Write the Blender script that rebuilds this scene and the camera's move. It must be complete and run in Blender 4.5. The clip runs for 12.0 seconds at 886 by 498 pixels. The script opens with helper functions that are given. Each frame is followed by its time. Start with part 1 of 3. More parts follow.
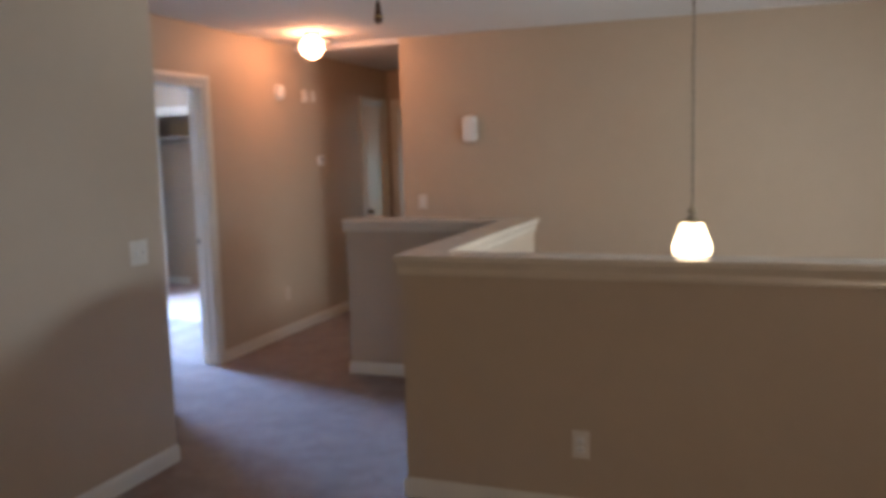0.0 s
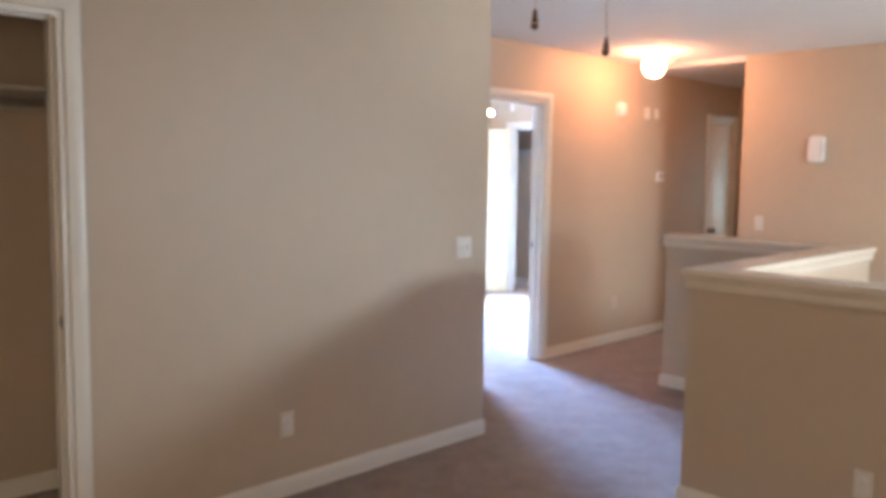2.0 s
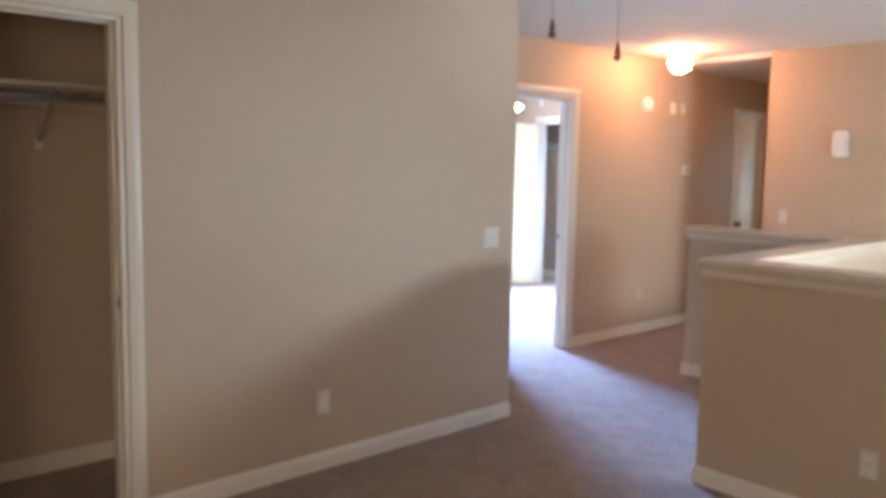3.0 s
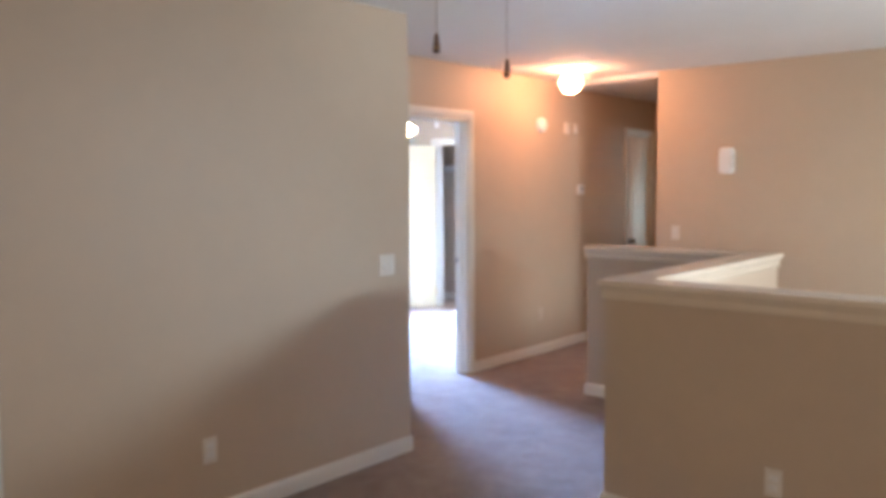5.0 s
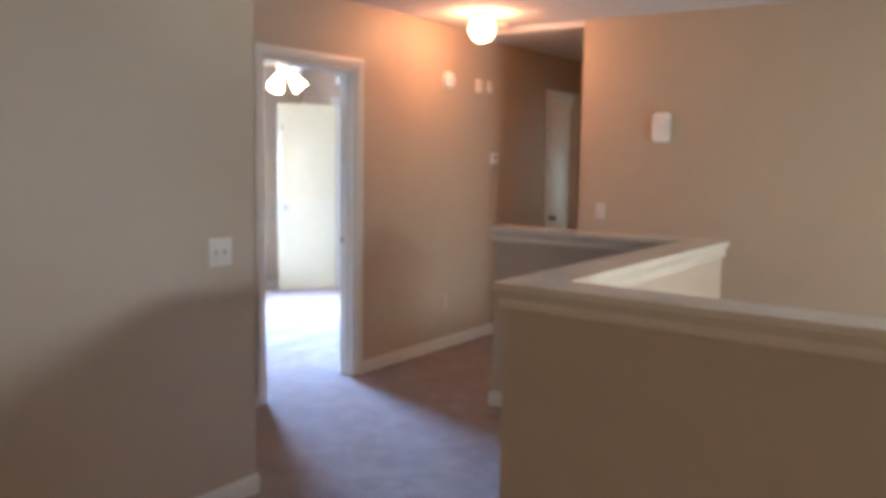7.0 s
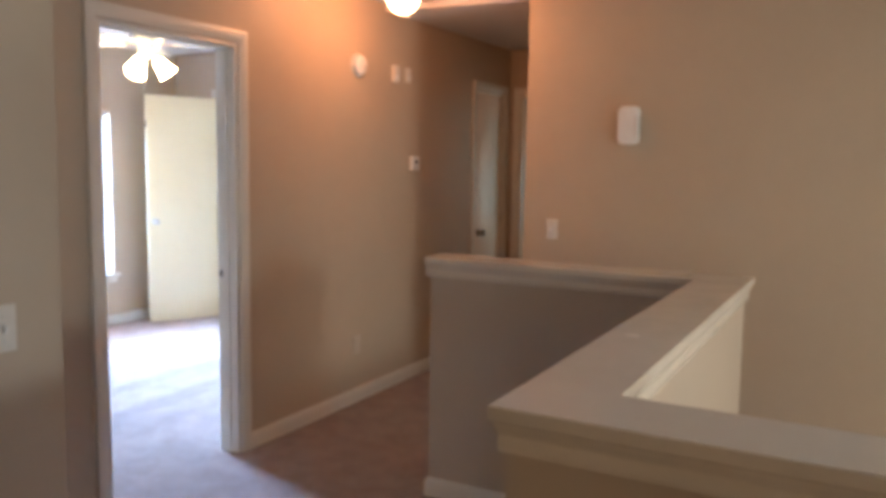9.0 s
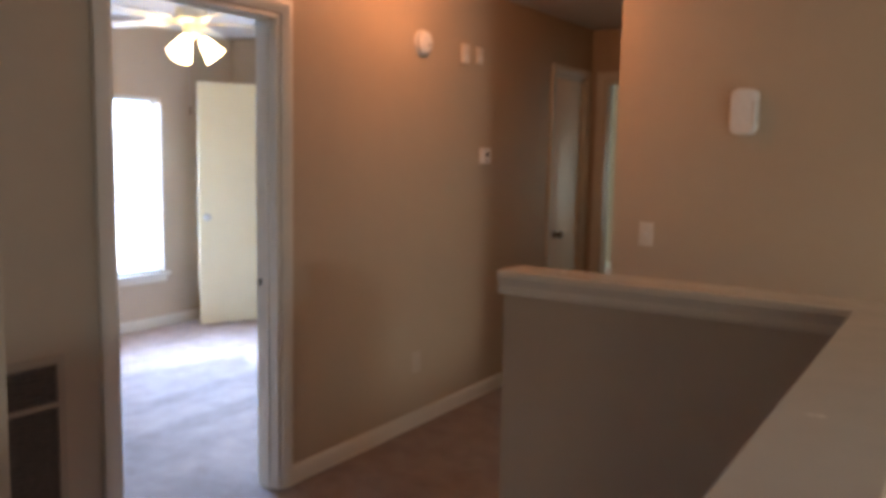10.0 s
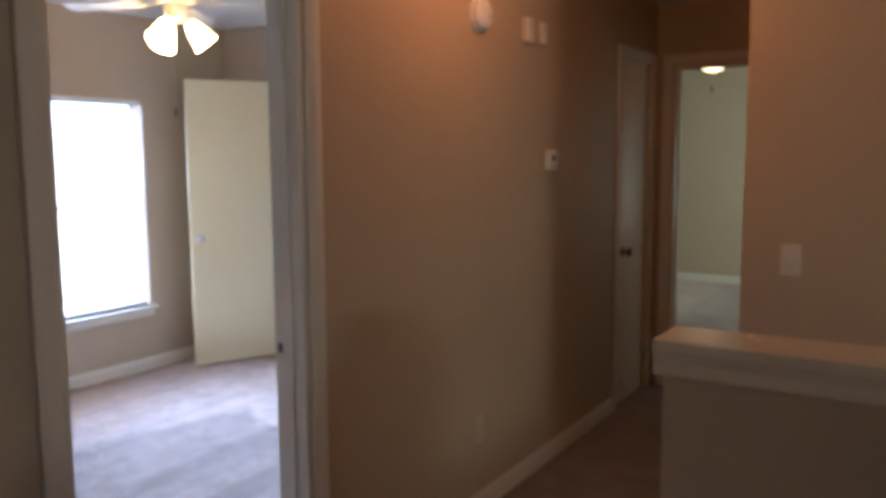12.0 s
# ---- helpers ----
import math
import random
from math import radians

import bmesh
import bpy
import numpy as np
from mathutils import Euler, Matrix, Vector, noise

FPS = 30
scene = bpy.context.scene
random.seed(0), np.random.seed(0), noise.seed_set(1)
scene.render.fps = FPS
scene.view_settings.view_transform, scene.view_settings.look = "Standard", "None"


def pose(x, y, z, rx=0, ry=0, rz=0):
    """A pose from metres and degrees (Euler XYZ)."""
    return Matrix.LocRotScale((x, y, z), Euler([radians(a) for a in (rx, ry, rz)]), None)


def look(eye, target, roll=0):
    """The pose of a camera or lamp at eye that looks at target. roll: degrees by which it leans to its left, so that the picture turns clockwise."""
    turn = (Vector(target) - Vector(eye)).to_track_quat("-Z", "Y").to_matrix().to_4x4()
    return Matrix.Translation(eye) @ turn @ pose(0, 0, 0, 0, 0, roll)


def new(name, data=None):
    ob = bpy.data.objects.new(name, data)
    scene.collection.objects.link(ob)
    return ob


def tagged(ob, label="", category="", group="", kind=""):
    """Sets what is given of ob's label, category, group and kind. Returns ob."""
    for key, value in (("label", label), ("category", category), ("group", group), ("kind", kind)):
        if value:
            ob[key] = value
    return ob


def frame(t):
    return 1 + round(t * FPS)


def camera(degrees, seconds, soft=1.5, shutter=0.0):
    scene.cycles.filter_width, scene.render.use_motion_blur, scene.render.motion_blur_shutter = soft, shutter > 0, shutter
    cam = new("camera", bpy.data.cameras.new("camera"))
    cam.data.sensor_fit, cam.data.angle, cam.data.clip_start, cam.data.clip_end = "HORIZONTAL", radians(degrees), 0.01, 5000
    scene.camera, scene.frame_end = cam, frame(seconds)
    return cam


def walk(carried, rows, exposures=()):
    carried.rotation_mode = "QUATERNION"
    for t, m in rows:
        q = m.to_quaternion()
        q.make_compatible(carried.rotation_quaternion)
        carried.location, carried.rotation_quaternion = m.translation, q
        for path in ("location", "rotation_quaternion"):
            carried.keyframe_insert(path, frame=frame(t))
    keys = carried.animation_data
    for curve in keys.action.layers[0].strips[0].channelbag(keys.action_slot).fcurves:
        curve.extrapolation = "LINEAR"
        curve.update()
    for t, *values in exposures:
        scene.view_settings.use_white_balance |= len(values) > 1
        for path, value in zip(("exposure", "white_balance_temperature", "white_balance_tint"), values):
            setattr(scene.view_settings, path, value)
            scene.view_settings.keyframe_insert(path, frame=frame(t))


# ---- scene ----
cam = camera(57.0, 12.0, soft=4.6, shutter=0.4)
PATH = [
    (0, (0.373, 0.274, 1.506), (-0.296, 2.145, 1.275), -1.6),
    (0.5, (0.595, 0.255, 1.5), (-0.305, 2.025, 1.263), -0.4),
    (1, (0.673, 0.255, 1.497), (-0.403, 1.924, 1.255), -0.7),
    (1.5, (0.677, 0.276, 1.5), (-0.567, 1.829, 1.297), 0.6),
    (2, (0.808, 0.174, 1.493), (-0.603, 1.578, 1.305), 0.8),
    (2.5, (0.942, 0.083, 1.494), (-0.516, 1.435, 1.286), 1.1),
    (4.5, (0.99, -0.015, 1.489), (-0.462, 1.351, 1.318), -0.3),
    (5, (0.864, 0.19, 1.506), (-0.428, 1.709, 1.356), -0.4),
    (5.5, (0.755, 0.338, 1.508), (-0.491, 1.894, 1.348), -1.5),
    (6, (0.699, 0.677, 1.504), (-0.509, 2.267, 1.386), -0.4),
    (6.5, (0.623, 0.927, 1.485), (-0.612, 2.486, 1.277), 0.7),
    (7, (0.392, 1.216, 1.486), (-0.756, 2.838, 1.261), 0.9),
    (9, (-0.423, 2.206, 1.508), (-1.355, 3.961, 1.289), 0.9),
    (9.5, (-0.584, 2.441, 1.492), (-1.54, 4.182, 1.253), 0.7),
    (10, (-0.756, 2.756, 1.498), (-1.829, 4.427, 1.261), 1.2),
    (10.5, (-0.994, 2.939, 1.5), (-2.067, 4.603, 1.223), 1.4),
    (11, (-1.278, 3.091, 1.498), (-2.259, 4.805, 1.184), 1.1),
    (11.5, (-1.403, 3.239, 1.503), (-2.417, 4.939, 1.212), 0.4),
    (12, (-1.571, 3.451, 1.517), (-2.628, 5.133, 1.281), -0.3),
]
walk(cam, [(t, look(eye, target, roll)) for t, eye, target, roll in PATH],
     [(0, 0.15, 6500, 7), (0.4, 1.0, 6600, 8), (1.0, 1.05, 6600, 8), (1.5, 1.05, 6500, 8), (2.2, 1.25, 6500, 7), (2.7, 1.2, 6500, 7), (4.5, 1.08, 6500, 7), (5.5, 1.05, 6500, 7),
      (6.2, 0.85, 6600, 7), (7.0, 0.52, 6600, 7), (9.0, 0.3, 7500, 9), (9.5, 0.05, 7600, 9), (10.0, -0.3, 8000, 10), (10.5, -0.43, 8100, 11), (11.0, -0.55, 8200, 12), (11.5, -0.55, 8200, 12), (12, -0.88, 8200, 12)])

# ---- world and light ----
world = bpy.data.worlds.new("sky")
scene.world = world
world.use_nodes = True
wn = world.node_tree
sky = wn.nodes.new("ShaderNodeTexSky")
sky.sky_type = "NISHITA"
sky.sun_disc = False
sky.sun_elevation = radians(48)
sky.sun_rotation = radians(150)
wn.links.new(sky.outputs[0], wn.nodes["Background"].inputs[0])
wn.nodes["Background"].inputs[1].default_value = 0.12


def area_lamp(name, place, target, w, h, watts, colour):
    d = bpy.data.lights.new(name, "AREA")
    d.shape, d.size, d.size_y, d.energy, d.color = "RECTANGLE", w, h, watts, colour
    ob = new(name, d)
    ob.matrix_world = look(place, target)
    return ob


sky_lamp = area_lamp("bedroom_window_light", (-6.68, 6.585, 1.20), (-3.3, 6.3, 0.30), 1.15, 1.38, 480, (0.20, 0.43, 1.0))
sky_lamp.data.spread = radians(120)
area_lamp("bedroom_ground_light", (-6.51, 6.585, 1.14), (0, 6.585, 1.14), 1.15, 1.38, 62, (1.0, 0.90, 0.64))
stair_lamp = area_lamp("stair_window_light", (2.63, 4.55, 1.50), (-2.27, 2.9, 1.15), 0.36, 0.26, 15.5, (0.68, 0.83, 1.0))
stair_lamp.data.spread = radians(108)
# extra fill set in the stair window, added only to brighten the tall stair wall
stair_wall_fill = area_lamp("stair_window_light", (2.64, 4.10, 1.60), (0.2, 6.64, 1.75), 0.2, 0.4, 2.6, (0.82, 0.90, 1.0))
stair_wall_fill.data.spread = radians(64)
# fill from an assumed foyer window, added to lift the stair wall and ceiling
area_lamp("foyer_fill_light", (2.69, 4.9, -0.95), (0, 4.9, -0.95), 1.4, 1.5, 34, (0.86, 0.92, 1.0))
# warm fill through an invented south window, brightening the front of the half-height wall
area_lamp("south_fill_light", (1.8, -2.69, 1.45), (1.8, 0, 1.45), 1.3, 1.3, 18, (1.0, 0.80, 0.62))
far_lamp = area_lamp("far_window_light", (-1.12, 11.6, 1.35), (-4, 11.85, 1.25), 1.1, 1.2, 60, (0.60, 0.86, 1.0))
far_lamp.data.spread = radians(136)

# ---- materials ----
def material(name):
    m = bpy.data.materials.new(name)
    m.use_nodes = True
    return m, m.node_tree.nodes, m.node_tree.links, m.node_tree.nodes["Principled BSDF"]


def noise_node(n, l, scale, detail=4.0, rough=0.55, stretch=None):
    co = n.new("ShaderNodeTexCoord")
    t = n.new("ShaderNodeTexNoise")
    t.inputs["Scale"].default_value = scale
    t.inputs["Detail"].default_value = detail
    t.inputs["Roughness"].default_value = rough
    if stretch:
        mp = n.new("ShaderNodeMapping")
        mp.inputs["Scale"].default_value = stretch[0]
        mp.inputs["Rotation"].default_value = (0, 0, radians(stretch[1]))
        l.new(co.outputs["Object"], mp.inputs["Vector"])
        l.new(mp.outputs[0], t.inputs["Vector"])
    else:
        l.new(co.outputs["Object"], t.inputs["Vector"])
    return t.outputs["Fac"]


def ramp(n, l, fac, a, b, lo=0.3, hi=0.7):
    r = n.new("ShaderNodeValToRGB")
    r.color_ramp.elements[0].position, r.color_ramp.elements[1].position = lo, hi
    r.color_ramp.elements[0].color, r.color_ramp.elements[1].color = (*a, 1), (*b, 1)
    l.new(fac, r.inputs[0])
    return r.outputs[0]


def mix(n, l, a, b, fac, mode="MIX"):
    x = n.new("ShaderNodeMix")
    x.data_type, x.blend_type = "RGBA", mode
    if isinstance(fac, float):
        x.inputs[0].default_value = fac
    else:
        l.new(fac, x.inputs[0])
    l.new(a, x.inputs[6])
    l.new(b, x.inputs[7])
    return x.outputs[2]


def bump(n, l, b, facs):
    prev = None
    for fac, strength, dist in facs:
        k = n.new("ShaderNodeBump")
        k.inputs["Strength"].default_value, k.inputs["Distance"].default_value = strength, dist
        l.new(fac, k.inputs["Height"])
        if prev:
            l.new(prev, k.inputs["Normal"])
        prev = k.outputs[0]
    l.new(prev, b.inputs["Normal"])


def paint(name, colour, rough, grain=120.0, relief=0.25, worn=0.06):
    m, n, l, b = material(name)
    dark = tuple(c * (1 - worn) for c in colour)
    lite = tuple(min(c * (1 + worn * 0.6), 1) for c in colour)
    big = noise_node(n, l, 1.3, 5)
    mid = noise_node(n, l, 9.0, 3)
    c = mix(n, l, ramp(n, l, big, dark, lite), ramp(n, l, mid, dark, lite), 0.4)
    l.new(c, b.inputs["Base Color"])
    r = n.new("ShaderNodeMapRange")
    r.inputs["To Min"].default_value, r.inputs["To Max"].default_value = rough - 0.07, rough + 0.07
    l.new(mid, r.inputs["Value"])
    l.new(r.outputs[0], b.inputs["Roughness"])
    fine = noise_node(n, l, grain, 2)
    bump(n, l, b, [(fine, relief, 0.001)])
    return m


def plain(name, colour, rough=0.4, metal=0.0, var=0.05):
    m, n, l, b = material(name)
    a = noise_node(n, l, 40.0, 3)
    l.new(ramp(n, l, a, tuple(c * (1 - var) for c in colour), tuple(min(1, c * (1 + var)) for c in colour)), b.inputs["Base Color"])
    b.inputs["Roughness"].default_value = rough
    b.inputs["Metallic"].default_value = metal
    return m


def glowing(name, colour, strength):
    m, n, l, b = material(name)
    b.inputs["Base Color"].default_value = (0.85, 0.83, 0.78, 1)
    b.inputs["Roughness"].default_value = 0.25
    b.inputs["Emission Color"].default_value = (*colour, 1)
    b.inputs["Emission Strength"].default_value = strength
    return m


def math_node(n, l, op, a, b):
    k = n.new("ShaderNodeMath")
    k.operation = op
    for i, v in enumerate((a, b)):
        if isinstance(v, (int, float)):
            k.inputs[i].default_value = v
        else:
            l.new(v, k.inputs[i])
    return k.outputs[0]


def step(n, l, v, lo, hi):
    r = n.new("ShaderNodeMapRange")
    r.interpolation_type = "SMOOTHSTEP"
    r.inputs["From Min"].default_value, r.inputs["From Max"].default_value = lo, hi
    l.new(v, r.inputs["Value"])
    return r.outputs[0]


def carpet_material():
    """Cut pile: tufts, trodden blotches, and vacuumed nap in the bedroom with window light painted into it."""
    m, n, l, b = material("carpet")
    tuft = noise_node(n, l, 300.0, 2, 0.7)
    clump = noise_node(n, l, 32.0, 4, 0.65)
    tread = noise_node(n, l, 8.5, 5, 0.62)
    foot = noise_node(n, l, 3.6, 4, 0.6)
    stain = noise_node(n, l, 1.2, 5, 0.6)
    c1 = ramp(n, l, tuft, (0.19, 0.132, 0.107), (0.47, 0.352, 0.297), 0.3, 0.72)
    c2 = ramp(n, l, clump, (0.20, 0.145, 0.12), (0.43, 0.325, 0.275), 0.32, 0.68)
    c3 = ramp(n, l, foot, (0.22, 0.158, 0.13), (0.42, 0.32, 0.27), 0.40, 0.60)
    c4 = ramp(n, l, stain, (0.25, 0.177, 0.145), (0.37, 0.288, 0.245))
    c5 = ramp(n, l, tread, (0.19, 0.135, 0.112), (0.44, 0.335, 0.287), 0.38, 0.62)
    c = mix(n, l, mix(n, l, c1, c2, 0.5), mix(n, l, mix(n, l, c3, c4, 0.45), c5, 0.45), 0.6)
    co = n.new("ShaderNodeTexCoord")
    xyz = n.new("ShaderNodeSeparateXYZ")
    l.new(co.outputs["Object"], xyz.inputs[0])
    x, y = xyz.outputs[0], xyz.outputs[1]
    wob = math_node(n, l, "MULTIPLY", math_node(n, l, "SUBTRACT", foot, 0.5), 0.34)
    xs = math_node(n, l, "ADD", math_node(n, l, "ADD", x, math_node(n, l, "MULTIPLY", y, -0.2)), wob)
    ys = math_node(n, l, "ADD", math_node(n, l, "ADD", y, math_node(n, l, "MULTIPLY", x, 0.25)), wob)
    # nap edge by the window; its strong gain also paints window light into the colour
    window_nap = math_node(n, l, "MAXIMUM", step(n, l, math_node(n, l, "MULTIPLY", xs, -1.0), 6.44, 6.56), step(n, l, ys, 5.47, 5.57))
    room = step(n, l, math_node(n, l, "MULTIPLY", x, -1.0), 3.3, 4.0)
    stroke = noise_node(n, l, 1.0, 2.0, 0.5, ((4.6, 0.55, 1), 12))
    pale = math_node(n, l, "ADD", math_node(n, l, "MULTIPLY", window_nap, 0.7), math_node(n, l, "MULTIPLY", step(n, l, stroke, 0.40, 0.60), 0.26))
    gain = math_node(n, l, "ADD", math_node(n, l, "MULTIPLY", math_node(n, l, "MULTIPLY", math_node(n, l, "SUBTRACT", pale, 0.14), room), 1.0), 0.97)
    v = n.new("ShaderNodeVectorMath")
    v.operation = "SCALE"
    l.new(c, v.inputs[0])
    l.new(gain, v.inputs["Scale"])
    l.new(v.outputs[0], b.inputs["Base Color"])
    b.inputs["Roughness"].default_value = 0.95
    b.inputs["Specular IOR Level"].default_value = 0.15
    b.inputs["Sheen Weight"].default_value = 0.25
    bump(n, l, b, [(tread, 0.35, 0.03), (clump, 0.6, 0.012), (tuft, 0.8, 0.006)])
    return m


M_WALL = paint("beige_wall_paint", (0.53, 0.42, 0.31), 0.5, 150, 0.3, 0.05)
M_CEIL = paint("white_ceiling_paint", (0.74, 0.73, 0.72), 0.85, 60, 0.7, 0.04)
M_TRIM = paint("white_trim_paint", (0.76, 0.72, 0.64), 0.33, 60, 0.06, 0.05)
M_CAP = paint("cream_cap_paint", (0.70, 0.61, 0.49), 0.24, 200, 0.05, 0.06)
M_DOOR = paint("cream_door_paint", (0.78, 0.69, 0.46), 0.38, 90, 0.10, 0.04)
M_LINEN = paint("white_door_paint", (0.88, 0.73, 0.60), 0.38, 90, 0.10, 0.04)
M_CARPET = carpet_material()
M_PLATE = plain("ivory_plastic", (0.72, 0.67, 0.60), 0.35)
M_ALMOND = plain("almond_plastic", (0.60, 0.50, 0.41), 0.4)
M_WHITE = plain("white_plastic", (0.82, 0.81, 0.79), 0.4)
M_SLOT = plain("dark_slot", (0.03, 0.028, 0.025), 0.6)
M_GREY = plain("grey_plastic", (0.45, 0.43, 0.40), 0.5)
M_CORD = plain("lamp_cord", (0.20, 0.165, 0.13), 0.5)
M_BRASS = plain("brass", (0.72, 0.53, 0.28), 0.28, 1.0)
M_ANTIQUE = plain("antique_brass", (0.40, 0.32, 0.22), 0.42, 0.9)
M_BRONZE = plain("dark_bronze", (0.20, 0.13, 0.08), 0.35, 0.9)
M_NICKEL = plain("dull_nickel", (0.58, 0.56, 0.52), 0.35, 1.0)
M_WOODKNOB = plain("dark_wood", (0.12, 0.06, 0.04), 0.3)
M_FILTER = plain("dark_filter", (0.19, 0.155, 0.13), 0.8, 0.0, 0.25)
M_GRILLE = paint("grille_paint", (0.46, 0.37, 0.28), 0.5, 60, 0.05, 0.1)
M_BLADE = plain("white_blade", (0.74, 0.70, 0.60), 0.4)
M_SHELF = paint("shelf_paint", (0.66, 0.62, 0.56), 0.45, 60, 0.1, 0.08)
M_SLAT = plain("blind_slat", (0.85, 0.85, 0.83), 0.5)
M_GLOBE = glowing("lit_globe_glass", (1.0, 0.41, 0.21), 47.0)
M_SHADE = glowing("lit_pendant_glass", (1.0, 0.74, 0.46), 7.0)
M_TULIP = glowing("lit_tulip_glass", (1.0, 0.76, 0.43), 40.0)
M_BOWL = glowing("lit_bowl_glass", (1.0, 0.84, 0.60), 10.0)
M_GLASS, _n, _l, _b = material("window_glass")
_b.inputs["Transmission Weight"].default_value = 1.0
_b.inputs["Roughness"].default_value = 0.0
_b.inputs["IOR"].default_value = 1.45


# ---- mesh helpers ----
def finish(name, bm, mat, parent=None, label="", smooth=False, m=None):
    if m is not None:
        bm.transform(m)
    bmesh.ops.recalc_face_normals(bm, faces=bm.faces)
    me = bpy.data.meshes.new(name)
    bm.to_mesh(me)
    bm.free()
    me.materials.append(mat)
    if smooth:
        me.polygons.foreach_set("use_smooth", [True] * len(me.polygons))
        me.set_sharp_from_angle(angle=radians(38))
    ob = new(name, me)
    if parent is not None:
        ob.parent = parent
    if label:
        tagged(ob, label)
    return ob


def part(name, bm, mat, parent, label="", smooth=True):
    return finish(name, bm, mat, parent, label, smooth)


def thing(name, m, label, category, group="", kind=""):
    ob = new(name)
    ob.empty_display_size = 0.05
    ob.matrix_world = m
    return tagged(ob, label, category, group, kind)


def setting(ob, label, category):
    return tagged(ob, label, category, kind="structure")


def solid_bm(boxes, holes=()):
    """One closed mesh from the union of boxes less the holes, each x0, x1, y0, y1, z0, z1."""
    allb = list(boxes) + list(holes)
    ax = [sorted({round(b[2 * a + s], 5) for b in allb for s in (0, 1)}) for a in range(3)]

    def inside(c):
        def has(b):
            return all(b[2 * a] < c[a] < b[2 * a + 1] for a in range(3))
        return any(has(b) for b in boxes) and not any(has(b) for b in holes)

    n = [len(v) - 1 for v in ax]
    cell = {}
    for i in range(n[0]):
        for j in range(n[1]):
            for k in range(n[2]):
                cell[i, j, k] = inside(((ax[0][i] + ax[0][i + 1]) / 2, (ax[1][j] + ax[1][j + 1]) / 2, (ax[2][k] + ax[2][k + 1]) / 2))
    bm = bmesh.new()
    verts = {}

    def v(i, j, k):
        if (i, j, k) not in verts:
            verts[i, j, k] = bm.verts.new((ax[0][i], ax[1][j], ax[2][k]))
        return verts[i, j, k]

    for (i, j, k), full in cell.items():
        if not full:
            continue
        for d, q in (((-1, 0, 0), ((0, 0, 0), (0, 0, 1), (0, 1, 1), (0, 1, 0))), ((1, 0, 0), ((1, 0, 0), (1, 1, 0), (1, 1, 1), (1, 0, 1))),
                     ((0, -1, 0), ((0, 0, 0), (1, 0, 0), (1, 0, 1), (0, 0, 1))), ((0, 1, 0), ((0, 1, 0), (0, 1, 1), (1, 1, 1), (1, 1, 0))),
                     ((0, 0, -1), ((0, 0, 0), (0, 1, 0), (1, 1, 0), (1, 0, 0))), ((0, 0, 1), ((0, 0, 1), (1, 0, 1), (1, 1, 1), (0, 1, 1)))):
            if not cell.get((i + d[0], j + d[1], k + d[2]), False):
                bm.faces.new([v(i + a, j + b, k + c) for a, b, c in q])
    return bm


def round_uprights(bm, x, y, r, seg=5):
    es = [e for e in bm.edges if all(abs(q.co.x - x) < 1e-4 and abs(q.co.y - y) < 1e-4 for q in e.verts)]
    bmesh.ops.bevel(bm, geom=es, offset=r, segments=seg, affect="EDGES", profile=0.5)


def box_bm(x0, x1, y0, y1, z0, z1, bevel=0.0, seg=2):
    bm = solid_bm([(x0, x1, y0, y1, z0, z1)])
    if bevel:
        bmesh.ops.bevel(bm, geom=bm.edges[:], offset=bevel, segments=seg, affect="EDGES", profile=0.5)
    return bm


def sweep_bm(path, profile, closed_ends=True):
    """A profile of (offset to the left, height) swept along a plan path with mitred turns."""
    pts = [Vector(p) for p in path]
    bm = bmesh.new()
    rings = []
    for i, p in enumerate(pts):
        dirs = []
        if i > 0:
            dirs.append((p - pts[i - 1]).normalized())
        if i < len(pts) - 1:
            dirs.append((pts[i + 1] - p).normalized())
        ns = [Vector((-d.y, d.x)) for d in dirs]
        nv = sum(ns, Vector((0, 0))).normalized()
        nv = nv / max(nv.dot(ns[0]), 0.2)
        rings.append([bm.verts.new((p.x + nv.x * o, p.y + nv.y * o, z)) for o, z in profile])
    k = len(profile)
    for a, b in zip(rings, rings[1:]):
        for i in range(k):
            bm.faces.new((a[i], a[(i + 1) % k], b[(i + 1) % k], b[i]))
    if closed_ends:
        bm.faces.new(rings[0])
        bm.faces.new(rings[-1])
    return bm


def lathe_bm(profile, seg=24, m=None):
    """A turned shape from (radius, height) pairs about the z axis."""
    bm = bmesh.new()
    rings = []
    for r, z in profile:
        if r < 1e-5:
            rings.append([bm.verts.new((0, 0, z))])
        else:
            rings.append([bm.verts.new((r * math.cos(2 * math.pi * i / seg), r * math.sin(2 * math.pi * i / seg), z)) for i in range(seg)])
    for a, b in zip(rings, rings[1:]):
        for i in range(seg):
            j = (i + 1) % seg
            if len(a) == 1 and len(b) == 1:
                continue
            if len(a) == 1:
                bm.faces.new((a[0], b[i], b[j]))
            elif len(b) == 1:
                bm.faces.new((a[i], a[j], b[0]))
            else:
                bm.faces.new((a[i], a[j], b[j], b[i]))
    for ring in (rings[0], rings[-1]):
        if len(ring) > 1:
            bm.faces.new(ring)
    if m is not None:
        bm.transform(m)
    return bm


def facing(x, y, z, way):
    """A frame on a wall: local x along it, local y up, local z out of it."""
    u = {"+x": (0, 1, 0), "-x": (0, -1, 0), "+y": (-1, 0, 0), "-y": (1, 0, 0)}[way]
    w = {"+x": (1, 0, 0), "-x": (-1, 0, 0), "+y": (0, 1, 0), "-y": (0, -1, 0)}[way]
    return Matrix(((u[0], 0, w[0], x), (u[1], 0, w[1], y), (u[2], 1, w[2], z), (0, 0, 0, 1)))


